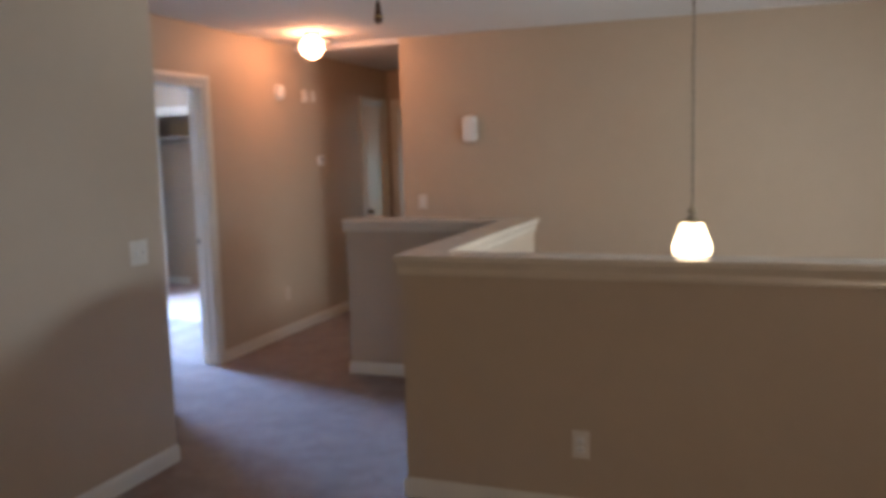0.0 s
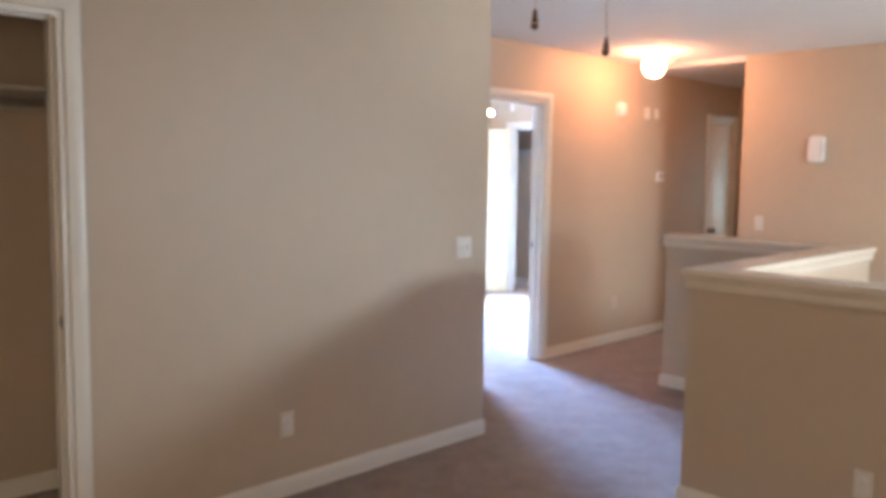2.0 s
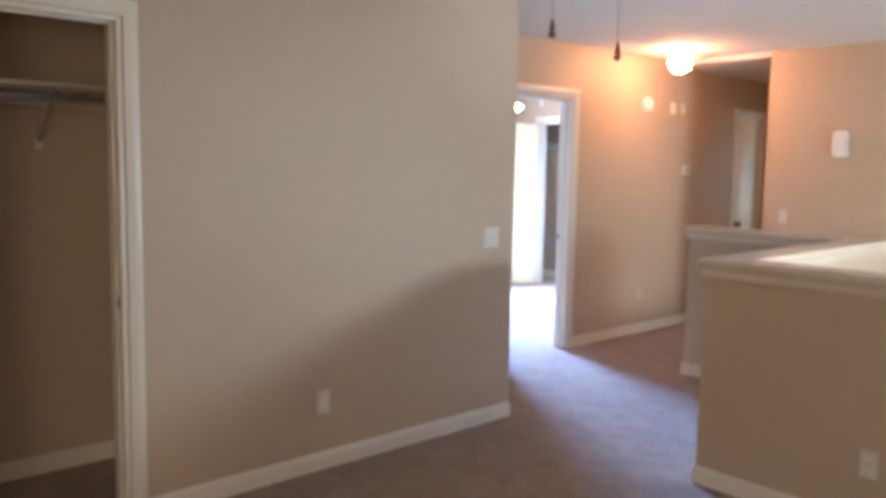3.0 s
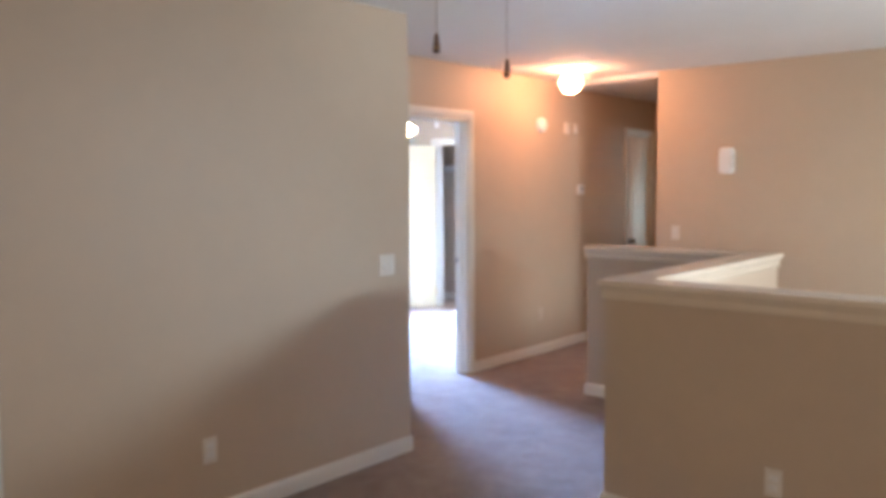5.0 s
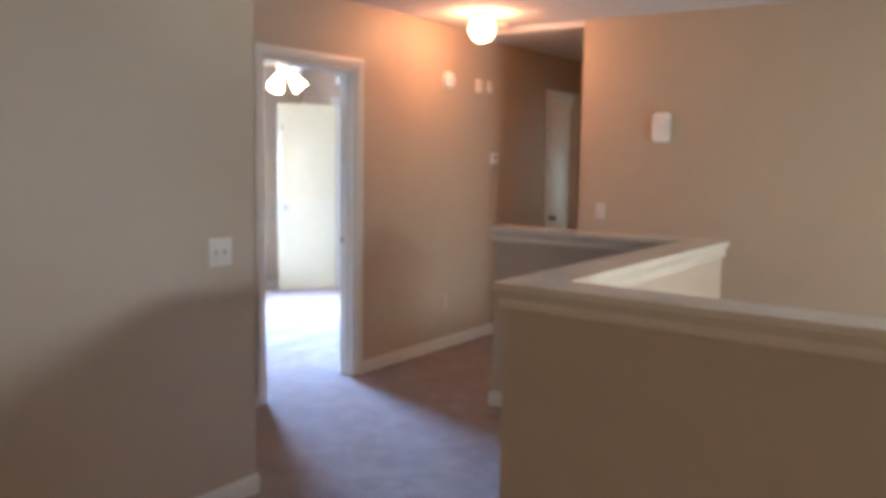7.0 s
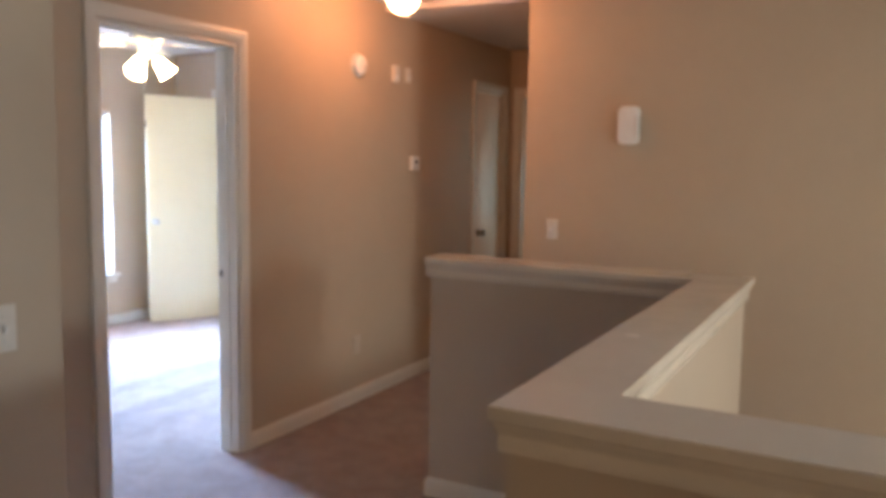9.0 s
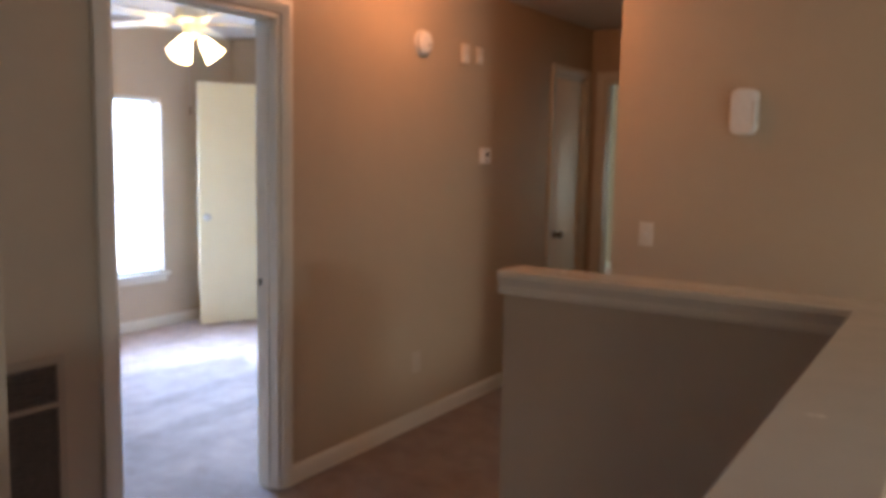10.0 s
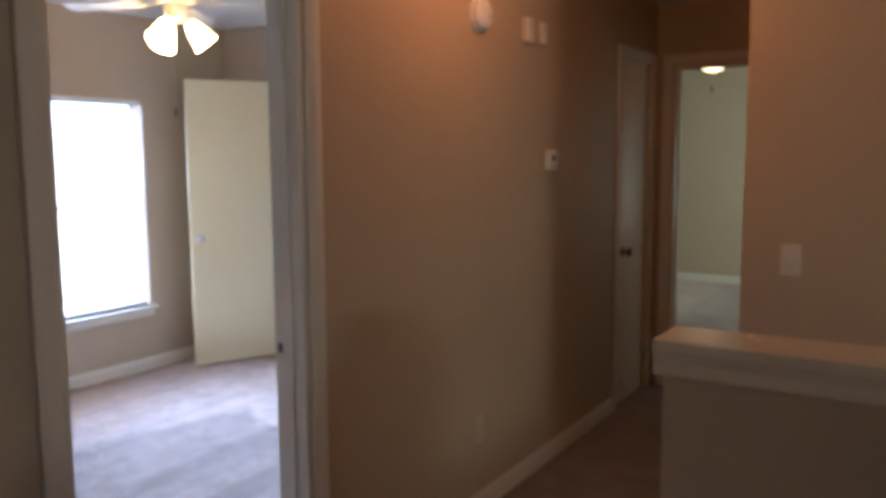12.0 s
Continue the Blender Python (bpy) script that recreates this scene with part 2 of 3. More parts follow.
# ---- plan ----
H = -3.21       # hall wall face
W = -2.267      # closet wall face
WC = 3.585      # its outer corner
C = 6.64        # stair wall face
HR = -2.245     # hall right wall face
E = 8.60        # hall end wall face
CEIL, HCEIL = 2.465, 2.42
BW, BN, BS = -6.35, 7.93, 3.86     # bedroom west, north, south faces
EAST, SOUTH = 2.60, -2.60
LOW = -2.75

# floor: one carpeted slab with the stairwell cut through it
fl = solid_bm([(-7.4, 2.72, -2.72, 13.2, -0.26, 0.0)],
              [(-7.5, -3.21, -2.8, 3.74, -0.3, 0.1), (-0.845, 2.60, 3.60, C, -0.3, 0.1), (-2.14, 2.60, 5.445, C, -0.3, 0.1)])
setting(finish("floor", fl, M_CARPET), "worn brown-beige cut pile carpet with vacuum marks and painted-in window brightness", "floor")

# ceilings
setting(finish("ceiling", solid_bm([(H, EAST, SOUTH, C, CEIL, CEIL + 0.14), (H, HR, C, E, HCEIL, HCEIL + 0.19)]), M_CEIL),
        "white flat painted ceiling, slightly lower over the hallway", "ceiling")
setting(finish("ceiling_bedroom", solid_bm([(-6.35, -3.33, BS, BN, 2.44, 2.58)]), M_CEIL), "white painted bedroom ceiling", "ceiling")
setting(finish("ceiling_far_room", solid_bm([(-5.8, -1.2, E + 0.12, 13.05, 2.44, 2.58)]), M_CEIL), "white painted ceiling of the far room", "ceiling")
setting(finish("ceiling_closets", solid_bm([(-3.08, W - 0.12, 0.3, 1.56, 2.44, 2.58), (-6.35, -4.6, BN + 0.12, 8.62, 2.44, 2.58)]), M_CEIL),
        "plain painted closet ceilings", "ceiling")

# walls
w = solid_bm([(W - 0.12, W, SOUTH, WC, 0.0, 2.6), (H, W, WC - 0.12, WC, 0.0, 2.6)], [(W - 0.2, W + 0.1, 0.51, 1.297, -0.1, 2.045)])
round_uprights(w, W, WC, 0.02)
setting(finish("wall_closet", w, M_WALL, smooth=True), "beige painted wall with a rounded corner and closet opening", "wall")
setting(finish("wall_closet_inside", solid_bm([(-3.20, -3.08, 0.18, 1.68, 0, 2.6), (-3.08, W - 0.12, 1.56, 1.68, 0, 2.6), (-3.08, W - 0.12, 0.18, 0.30, 0, 2.6)]), M_WALL),
        "beige painted closet back and side walls", "wall")
OP_A, OP_B = 4.482, 5.290
LIN_A, LIN_B = 7.965, 8.495
w = solid_bm([(H - 0.12, H, WC - 0.12, E + 0.12, 0.0, 2.6)], [(H - 0.2, H + 0.1, OP_A, OP_B, -0.1, 2.047), (H - 0.2, H + 0.1, LIN_A, LIN_B, -0.1, 2.047)])
setting(finish("wall_hall", w, M_WALL), "beige painted hallway wall with two door openings", "wall")
w = solid_bm([(HR, EAST, C, C + 0.12, LOW, 2.6), (HR, HR + 0.12, C, E + 0.12, 0.0, 2.6)])
round_uprights(w, HR, C, 0.008, 3)
setting(finish("wall_stair", w, M_WALL, smooth=True), "tall beige painted wall behind the stairwell", "wall")
EO_A, EO_B = -3.10, -2.34
setting(finish("wall_hall_end", solid_bm([(H, HR, E, E + 0.12, 0.0, 2.6)], [(EO_A, EO_B, E - 0.1, E + 0.2, -0.1, 2.047)]), M_WALL),
        "beige painted end wall of the hallway with a doorway", "wall")
setting(finish("wall_east", solid_bm([(EAST, EAST + 0.12, SOUTH - 0.12, C + 0.12, LOW, 2.6)], [(EAST - 0.1, EAST + 0.2, 3.75, 5.35, 1.10, 2.0), (EAST - 0.1, EAST + 0.2, 4.2, 5.6, -1.75, -0.15)]), M_WALL),
        "beige painted wall with a stairwell window and an added foyer window", "wall")
setting(finish("wall_south", solid_bm([(W - 0.12, EAST, SOUTH - 0.12, SOUTH, 0.0, 2.6)], [(1.1, 2.5, SOUTH - 0.2, SOUTH + 0.1, 0.80, 2.1)]), M_WALL),
        "beige painted unseen wall with a window added for fill light", "wall")
BD_A, BD_B = 6.0, 7.165
setting(finish("wall_bedroom_west", solid_bm([(BW - 0.14, BW, BS - 0.12, 8.74, 0.0, 2.6)], [(BW - 0.2, BW + 0.1, BD_A, BD_B, 0.455, 1.88)]), M_WALL),
        "beige painted bedroom wall with a tall window", "wall")
CL_A, CL_B = -5.825, -5.17
setting(finish("wall_bedroom_north", solid_bm([(BW, H - 0.12, BN, BN + 0.12, 0.0, 2.6)], [(CL_A, CL_B, BN - 0.1, BN + 0.2, -0.1, 2.047)]), M_WALL),
        "beige painted bedroom wall with a closet opening", "wall")
setting(finish("wall_bedroom_south", solid_bm([(BW, H - 0.12, BS - 0.12, BS, 0.0, 2.6)]), M_WALL), "beige painted bedroom wall", "wall")
setting(finish("wall_bedroom_closet", solid_bm([(BW, H - 0.8, 8.62, 8.74, 0.0, 2.6), (-4.6, -4.48, BN + 0.12, 8.62, 0.0, 2.6)]), M_WALL), "beige painted closet walls", "wall")
setting(finish("wall_linen", solid_bm([(-3.95, -3.83, BN + 0.12, E, 0.0, 2.6)]), M_WALL), "beige painted linen closet back", "wall")
setting(finish("wall_far_room", solid_bm([(-5.92, -1.08, 13.05, 13.17, 0.0, 2.6), (-5.92, -5.80, E, 13.05, 0.0, 2.6), (-1.20, -1.08, E, 13.05, 0.0, 2.6),
                                          (-5.80, H - 0.12, E, E + 0.12, 0.0, 2.6), (HR + 0.12, -1.20, E, E + 0.12, 0.0, 2.6)],
                                         [(-1.3, -1.0, 10.95, 12.25, 0.7, 2.0)]), M_WALL),
        "beige painted walls of the far room", "wall")
setting(finish("wall_lower", solid_bm([(-2.36, -2.24, 3.38, C, LOW, -0.26), (-2.24, EAST, 3.38, 3.50, LOW, -0.26)]), M_WALL), "beige painted lower walls of the stairwell", "wall")
setting(finish("floor_lower", solid_bm([(-2.36, EAST, 3.38, C, LOW - 0.1, LOW)]), M_CARPET), "brown-beige carpet of the lower floor", "floor")
st = [(-2.14 + 0.255 * i, -2.14 + 0.255 * (i + 1), 5.46, C - 0.005, LOW, -0.183 * (i + 1)) for i in range(14)]
setting(finish("stairs", solid_bm(st), M_CARPET), "carpeted stair flight going down beside the tall wall", "stairs")

# half-height walls with a moulded cap
PA, PB, PC = 3.563, -0.909, 5.378
A_END = PA - 0.09      # the front run stands slightly askew
pw = sweep_bm([(EAST, A_END), (PB, PA), (PB, PC), (-2.130, PC)], [(0.066, 0.0), (0.066, 1.006), (-0.066, 1.006), (-0.066, 0.0)])
pony = setting(finish("wall_half_height", pw, M_WALL), "beige painted half-height wall stepping round the stairwell", "wall")
prof = [(0.094, 1.078), (0.092, 1.081), (-0.092, 1.081), (-0.094, 1.078), (-0.094, 1.056), (-0.091, 1.052), (-0.086, 1.050), (-0.084, 1.042), (-0.079, 1.032),
        (-0.077, 1.026), (-0.079, 1.018), (-0.080, 1.006), (-0.078, 0.996), (-0.0665, 0.994), (0.0665, 0.994), (0.078, 0.996), (0.080, 1.006), (0.079, 1.018), (0.077, 1.026), (0.079, 1.032),
        (0.084, 1.042), (0.086, 1.050), (0.091, 1.052), (0.094, 1.056)]
part("cap", sweep_bm([(EAST, A_END), (PB, PA), (PB, PC), (-2.150, PC)], prof), M_CAP, pony, "cream painted moulded wall cap", smooth=False)

# baseboards
BASE = [(0.0, 0.0), (0.014, 0.0), (0.014, 0.062), (0.011, 0.074), (0.007, 0.080), (0.005, 0.086), (0.0, 0.086)]


def baseboard(path, label="white painted baseboard"):
    return setting(finish("baseboard", sweep_bm(path, BASE), M_TRIM, smooth=True), label, "baseboard")


baseboard([(H, OP_A - 0.066), (H, WC), (W - 0.022, WC), (W - 0.006, WC - 0.006), (W, WC - 0.022), (W, 1.297 + 0.066)])
baseboard([(W, 0.43), (W, SOUTH), (EAST, SOUTH), (EAST, A_END - 0.066), (PB - 0.066, PA - 0.066), (PB - 0.066, PC - 0.066), (-2.130, PC - 0.066), (-2.130, PC + 0.066)])
baseboard([(H, LIN_A - 0.066), (H, OP_B + 0.066)])
baseboard([(HR, C), (HR, E - 0.02)])
baseboard([(-3.08 + 0.001, 0.30), (W - 0.13, 0.30)])
baseboard([(W - 0.12, 1.56), (-3.08, 1.56), (-3.08, 0.30)])
baseboard([(CL_A - 0.066, BN), (BW, BN), (BW, BS), (H - 0.12, BS), (H - 0.12, OP_A - 0.07)])
baseboard([(H - 0.12, OP_B + 0.07), (H - 0.12, BN), (CL_B + 0.066, BN)])
baseboard([(-4.6, 8.62), (BW, 8.62), (BW, BN + 0.12)])
baseboard([(-1.20, 13.05), (-5.80, 13.05), (-5.80, E + 0.12)])

# ---- doorways ----
CASE = [(0.005, 0.0), (0.005, 0.010), (0.010, 0.013), (0.022, 0.0135), (0.028, 0.017), (0.056, 0.019), (0.062, 0.017), (0.064, 0.012), (0.064, 0.0)]


def doorway(name, m, width, height, depth, label, strike="", both=True):
    """A lined opening: local x across it, y up, z out of the wall; the lining runs back through the wall."""
    d = thing(name, m, label, "doorway", kind="structure")
    path = [(0, 0.0), (0, height), (width, height), (width, 0.0)]
    part("casing", sweep_bm(path, CASE), M_TRIM, d)
    if both:
        bm = sweep_bm(path, [(o, -depth - z) for o, z in CASE])
        part("casing", bm, M_TRIM, d)
    j = 0.018
    part("jamb", box_bm(-0.001, j, 0, height, -depth - 0.001, 0.001, 0.002), M_TRIM, d)
    part("jamb", box_bm(width - j, width + 0.001, 0, height, -depth - 0.001, 0.001, 0.002), M_TRIM, d)
    part("head_jamb", box_bm(j, width - j, height - j, height + 0.001, -depth - 0.001, 0.001, 0.002), M_TRIM, d)
    mid = -depth * 0.62
    part("door_stop", box_bm(j, j + 0.010, 0, height - j, mid, mid + 0.032, 0.002), M_TRIM, d)
    part("door_stop", box_bm(width - j - 0.010, width - j, 0, height - j, mid, mid + 0.032, 0.002), M_TRIM, d)
    part("door_stop", box_bm(j + 0.01, width - j - 0.01, height - j - 0.010, height - j, mid, mid + 0.032, 0.002), M_TRIM, d)
    if strike:
        x0, zc, col = strike
        sp = part("strike_plate", box_bm(x0 - 0.0022, x0 + 0.0022, 0.892, 0.950, zc - 0.020, zc + 0.020, 0.001), col, d, "bright metal strike plate")
        part("latch_hole", box_bm(x0 - 0.0030, x0 + 0.0030, 0.906, 0.936, zc - 0.009, zc + 0.009), M_SLOT, sp)
    return d


def knob_bm(depth=0.062, r=0.027):
    return lathe_bm([(0.031, 0.0), (0.031, 0.004), (0.028, 0.008), (0.012, 0.011), (0.011, 0.026), (0.017, 0.031), (r, 0.040), (r, 0.050), (0.022, 0.058), (0.010, depth), (0.0, depth)], 20)


doorway("door_1", facing(H, OP_A, 0, "+x"), OP_B - OP_A, 2.047, 0.12, "white painted open bedroom doorway with moulded casing", (OP_B - OP_A - 0.019, -0.097, M_PLATE))
doorway("door_2", facing(EO_A, E, 0, "-y"), EO_B - EO_A, 2.047, 0.12, "white painted open doorway at the hallway end")
doorway("door_3", facing(W, 0.51, 0, "+x"), 0.787, 2.045, 0.12, "white painted open closet doorway with moulded casing", (0.787 - 0.019, -0.03, M_NICKEL))
doorway("door_4", facing(CL_A, BN, 0, "-y"), CL_B - CL_A, 2.047, 0.12, "white painted bedroom closet doorway", both=False)
lin = doorway("door_5", facing(H, LIN_A, 0, "+x"), LIN_B - LIN_A, 2.047, 0.12, "white painted closed linen closet door in its casing", both=False)
leaf = part("door_leaf", box_bm(0.021, LIN_B - LIN_A - 0.021, 0.012, 2.025, -0.042, -0.007, 0.002), M_LINEN, lin, "plain white flush door leaf")
k = knob_bm()
k.transform(Matrix.Translation((0.085, 0.93, -0.007)))
part("knob", k, M_BRONZE, leaf, "dark bronze door knob")
for hz in (0.22, 1.02, 1.82):
    part("hinge", lathe_bm([(0.006, hz - 0.045), (0.006, hz + 0.045)], 10, Matrix.Translation((LIN_B - LIN_A - 0.021, 0, -0.002)) @ Matrix.Rotation(radians(-90), 4, "X")), M_NICKEL, leaf)

# bedroom closet door, standing open
HX, HY = CL_A + 0.02, BN - 0.03
ang = math.atan2(7.330 - HY, -6.095 - HX)
cd = thing("closet_door", Matrix.Translation((HX, HY, 0)) @ Matrix.Rotation(ang, 4, "Z"), "cream flush closet door standing wide open on bedroom carpet", "door")
dw = math.hypot(7.330 - HY, -6.095 - HX)
leaf = part("door_leaf", box_bm(0.004, dw, -0.035, 0.0, 0.014, 2.025, 0.002), M_DOOR, cd)
for s in (0, 1):
    k = knob_bm()
    k.transform(Matrix.Translation((dw - 0.062, 0.0 if s else -0.035, 0.915)) @ Matrix.Rotation(radians(-90 if s else 90), 4, "X"))
    part("knob", k, M_NICKEL, cd, "dull metal door knob")
for hz in (0.22, 1.02, 1.82):
    part("hinge", lathe_bm([(0.006, hz - 0.045), (0.006, hz + 0.045)], 10), M_BRASS, cd)

# ---- windows ----
def window(name, m, width, height, depth, label, sill=True, bars=True):
    """Local x across the opening, y up, z into the room; origin at the opening's lower corner on the room face."""
    d = thing(name, m, label, "window", kind="structure")
    f = 0.035
    z0, z1 = -depth + 0.012, -depth + 0.052
    part("window_frame", solid_bm([(0, width, 0, height, z0, z1)], [(f, width - f, f, height / 2 - f / 2, z0 - 1, z1 + 1), (f, width - f, height / 2 + f / 2, height - f, z0 - 1, z1 + 1)]), M_TRIM, d, smooth=False)
    for y0, y1 in ((f, height / 2 - f / 2), (height / 2 + f / 2, height - f)):
        p = part("pane", box_bm(f, width - f, y0, y1, z0 + 0.016, z0 + 0.020), M_GLASS, d, smooth=False)
        p.visible_shadow = False
    if sill:
        part("window_sill", box_bm(-0.045, width + 0.045, -0.022, 0.0, -depth + 0.05, 0.038, 0.004), M_TRIM, d, "white painted sill board")
        part("apron", box_bm(-0.02, width + 0.02, -0.075, -0.022, 0.0, 0.014, 0.003), M_TRIM, d)
    return d


window("window_1", facing(BW, BD_A, 0.455, "+x"), BD_B - BD_A, 1.425, 0.14, "white framed bedroom window with a bright sill")
window("window_2", facing(EAST, 5.35, 1.10, "-x"), 1.6, 0.9, 0.12, "white framed stairwell window")
# unseen opening, added to hold the foyer fill
window("window_5", facing(EAST, 5.6, -1.75, "-x"), 1.4, 1.6, 0.12, "white framed unseen foyer window, added for the fill lamp")
# not a known window; added where the south fill shines in
window("window_3", facing(2.5, SOUTH, 0.80, "+y"), 1.4, 1.3, 0.12, "white framed unseen window, added for the south fill lamp")
window("window_4", facing(-1.20, 12.25, 0.7, "-x"), 1.3, 1.3, 0.12, "white framed window of the far room")

bl = thing("window_blind", facing(BW, BD_A, 0.455, "+x"), "white horizontal mini blind lowered over the bright window", "blind")
ww = BD_B - BD_A
part("headrail", box_bm(0.006, ww - 0.006, 1.387, 1.421, -0.060, -0.022, 0.002), M_SLAT, bl)
part("bottom_rail", box_bm(0.008, ww - 0.008, 0.008, 0.024, -0.052, -0.030, 0.003), M_SLAT, bl)
sm = bpy.data.meshes.new("slat")
sb = sweep_bm([(0.008, 0.0), (ww - 0.008, 0.0)], [(-0.0125, -0.0004), (-0.006, 0.0010), (0.0, 0.0015), (0.006, 0.0010), (0.0125, -0.0004), (0.0125, 0.0004), (0.006, 0.0018), (0.0, 0.0023), (-0.006, 0.0018), (-0.0125, 0.0004)])
sb.transform(Matrix.Rotation(radians(-90), 4, "X"))
sb.to_mesh(sm)
sb.free()
sm.materials.append(M_SLAT)
for i in range(60):
    s = new("slat", sm)
    s.parent = bl
    s.matrix_local = Matrix.Translation((0, 0.040 + 0.0222 * i, -0.041)) @ Matrix.Rotation(radians(24 + random.uniform(-2, 2)), 4, "X")
for x in (0.12, ww / 2, ww - 0.12):
    part("ladder_cord", lathe_bm([(0.0009, 0.02), (0.0009, 1.395)], 6, Matrix.Translation((x, 0, -0.027)) @ Matrix.Rotation(radians(-90), 4, "X")), M_SLAT, bl)

# ---- lamps ----
gl = thing("ceiling_light", Matrix.Translation((-2.716, 6.03, CEIL)), "round white glass globe ceiling light switched on", "ceiling light")
part("base", lathe_bm([(0.0, 0.0), (0.062, 0.0), (0.062, -0.010), (0.054, -0.024), (0.046, -0.032), (0.0, -0.032)], 28), M_BRASS, gl, "brass ceiling cup")
part("globe", lathe_bm([(0.040, -0.030)] + [(0.086 * math.sin(a), -0.108 - 0.086 * math.cos(a)) for a in [math.pi * (1 - i / 16) for i in range(3, 16)]] + [(0.0, -0.194)], 32), M_GLOBE, gl, "glowing frosted glass globe")

pl = thing("pendant_lamp", Matrix.Translation((0.204, 4.0, 0.0)), "pendant lamp with lit faceted glass shade on dull brass chain", "pendant lamp")
part("shade", lathe_bm([(0.036, 1.176), (0.046, 1.174), (0.051, 1.166), (0.062, 1.135), (0.077, 1.098), (0.084, 1.074), (0.084, 1.064), (0.078, 1.042), (0.074, 1.029), (0.068, 1.028), (0.0, 1.045)], 8), M_SHADE, pl, "glowing frosted faceted glass shade", smooth=False)
part("fitter", lathe_bm([(0.0, 1.206), (0.014, 1.206), (0.020, 1.200), (0.034, 1.192), (0.040, 1.182), (0.038, 1.173), (0.0, 1.173)], 20), M_ANTIQUE, pl, "dull antique brass shade fitter")
for a in range(3):
    an = a * 2.094 + 0.5
    part("thumb_screw", lathe_bm([(0.0, 0.0), (0.004, 0.0), (0.004, 0.014), (0.007, 0.015), (0.007, 0.020), (0.0, 0.020)], 8,
                                 Matrix.Translation((0.037 * math.cos(an), 0.037 * math.sin(an), 1.182)) @ Matrix.Rotation(an, 4, "Z") @ Matrix.Rotation(radians(90), 4, "Y")), M_ANTIQUE, pl)
part("loop", lathe_bm([(0.0, 1.205), (0.008, 1.205), (0.008, 1.212), (0.021, 1.222), (0.022, 1.232), (0.008, 1.246), (0.006, 1.262), (0.0, 1.262)], 14), M_ANTIQUE, pl)
lm = bpy.data.meshes.new("chain_link")
lb = bmesh.new()
ring = []
for i in range(10):
    a = 2 * math.pi * i / 10
    c0 = Vector((0.0055 * math.cos(a), 0, 0.014 * math.sin(a)))
    out = Vector((math.cos(a), 0, math.sin(a)))
    ring.append([lb.verts.new(c0 + out * 0.0022 * math.cos(b) + Vector((0, 0.0022 * math.sin(b), 0))) for b in (0, 2.094, 4.189)])
for i in range(10):
    for j in range(3):
        lb.faces.new((ring[i][j], ring[(i + 1) % 10][j], ring[(i + 1) % 10][(j + 1) % 3], ring[i][(j + 1) % 3]))
lb.to_mesh(lm)
lb.free()
lm.materials.append(M_ANTIQUE)
z, i = 1.272, 0
while z < CEIL - 0.035:
    o = new("chain_link", lm)
    o.parent = pl
    o.matrix_local = Matrix.Translation((0, 0, z)) @ Matrix.Rotation(radians(90 * (i % 2) + 20), 4, "Z")
    z, i = z + 0.0235, i + 1
part("cord", lathe_bm([(0.0034, 1.255), (0.0034, CEIL - 0.01)], 8, Matrix.Translation((0.003, 0.002, 0))), M_CORD, pl, "thin grey-brown lamp cord")
part("ceiling_cup", lathe_bm([(0.0, CEIL), (0.062, CEIL), (0.060, CEIL - 0.012), (0.030, CEIL - 0.034), (0.0, CEIL - 0.036)], 24), M_ANTIQUE, pl)

# bedroom ceiling fan
fan = thing("ceiling_fan", Matrix.Translation((-4.87, 6.24, 0)), "white five-blade ceiling fan with lit tulip glass shades", "ceiling fan")
part("canopy", lathe_bm([(0.0, 2.44), (0.068, 2.44), (0.066, 2.425), (0.035, 2.390), (0.014, 2.385), (0.014, 2.345), (0.0, 2.345)], 24), M_BLADE, fan)
part("motor", lathe_bm([(0.0, 2.352), (0.050, 2.352), (0.095, 2.335), (0.112, 2.305), (0.110, 2.272), (0.085, 2.252), (0.060, 2.246), (0.0, 2.246)], 30), M_BLADE, fan, "cream motor housing")
part("light_kit", lathe_bm([(0.0, 2.248), (0.052, 2.246), (0.056, 2.215), (0.046, 2.185), (0.026, 2.160), (0.012, 2.150), (0.0, 2.150)], 24), M_BLADE, fan, "cream light kit hub")
for kx in range(5):
    a = radians(53 + 72 * kx)
    rot = Matrix.Rotation(a, 4, "Z")
    b = sweep_bm([(0.17, 0), (0.62, 0)], [(-0.062, -0.003), (0.062, -0.003), (0.062, 0.003), (-0.062, 0.003)])
    for v in b.verts:
        if v.co.x < 0.3:
            v.co.y *= 0.72
    up = [e for e in b.edges if abs(e.verts[0].co.z - e.verts[1].co.z) > 0.004]
    bmesh.ops.bevel(b, geom=up, offset=0.035, segments=4, affect="EDGES", profile=0.5)
    b.transform(Matrix.Translation((0, 0, 2.258)) @ rot @ Matrix.Rotation(radians(11), 4, "X"))
    bl2 = part("blade", b, M_BLADE, fan, "white painted fan blade")
    ib = box_bm(0.085, 0.215, -0.017, 0.017, 2.250, 2.256, 0.002)
    ib.transform(rot)
    part("blade_iron", ib, M_BRASS, bl2)
for kx in range(3):
    a = radians(-72 + 120 * kx)
    mt = Matrix.Translation((0.052 * math.cos(a), 0.052 * math.sin(a), 2.172)) @ Matrix.Rotation(a, 4, "Z") @ Matrix.Rotation(radians(-38), 4, "Y")
    part("socket", lathe_bm([(0.0, 0.02), (0.017, 0.02), (0.019, -0.028), (0.0, -0.028)], 14, mt), M_BLADE, fan)
    part("shade", lathe_bm([(0.0, -0.018), (0.024, -0.020), (0.036, -0.045), (0.047, -0.085), (0.056, -0.125), (0.066, -0.150), (0.060, -0.150), (0.0, -0.120)], 20, mt), M_TULIP, fan, "glowing tulip glass shade")


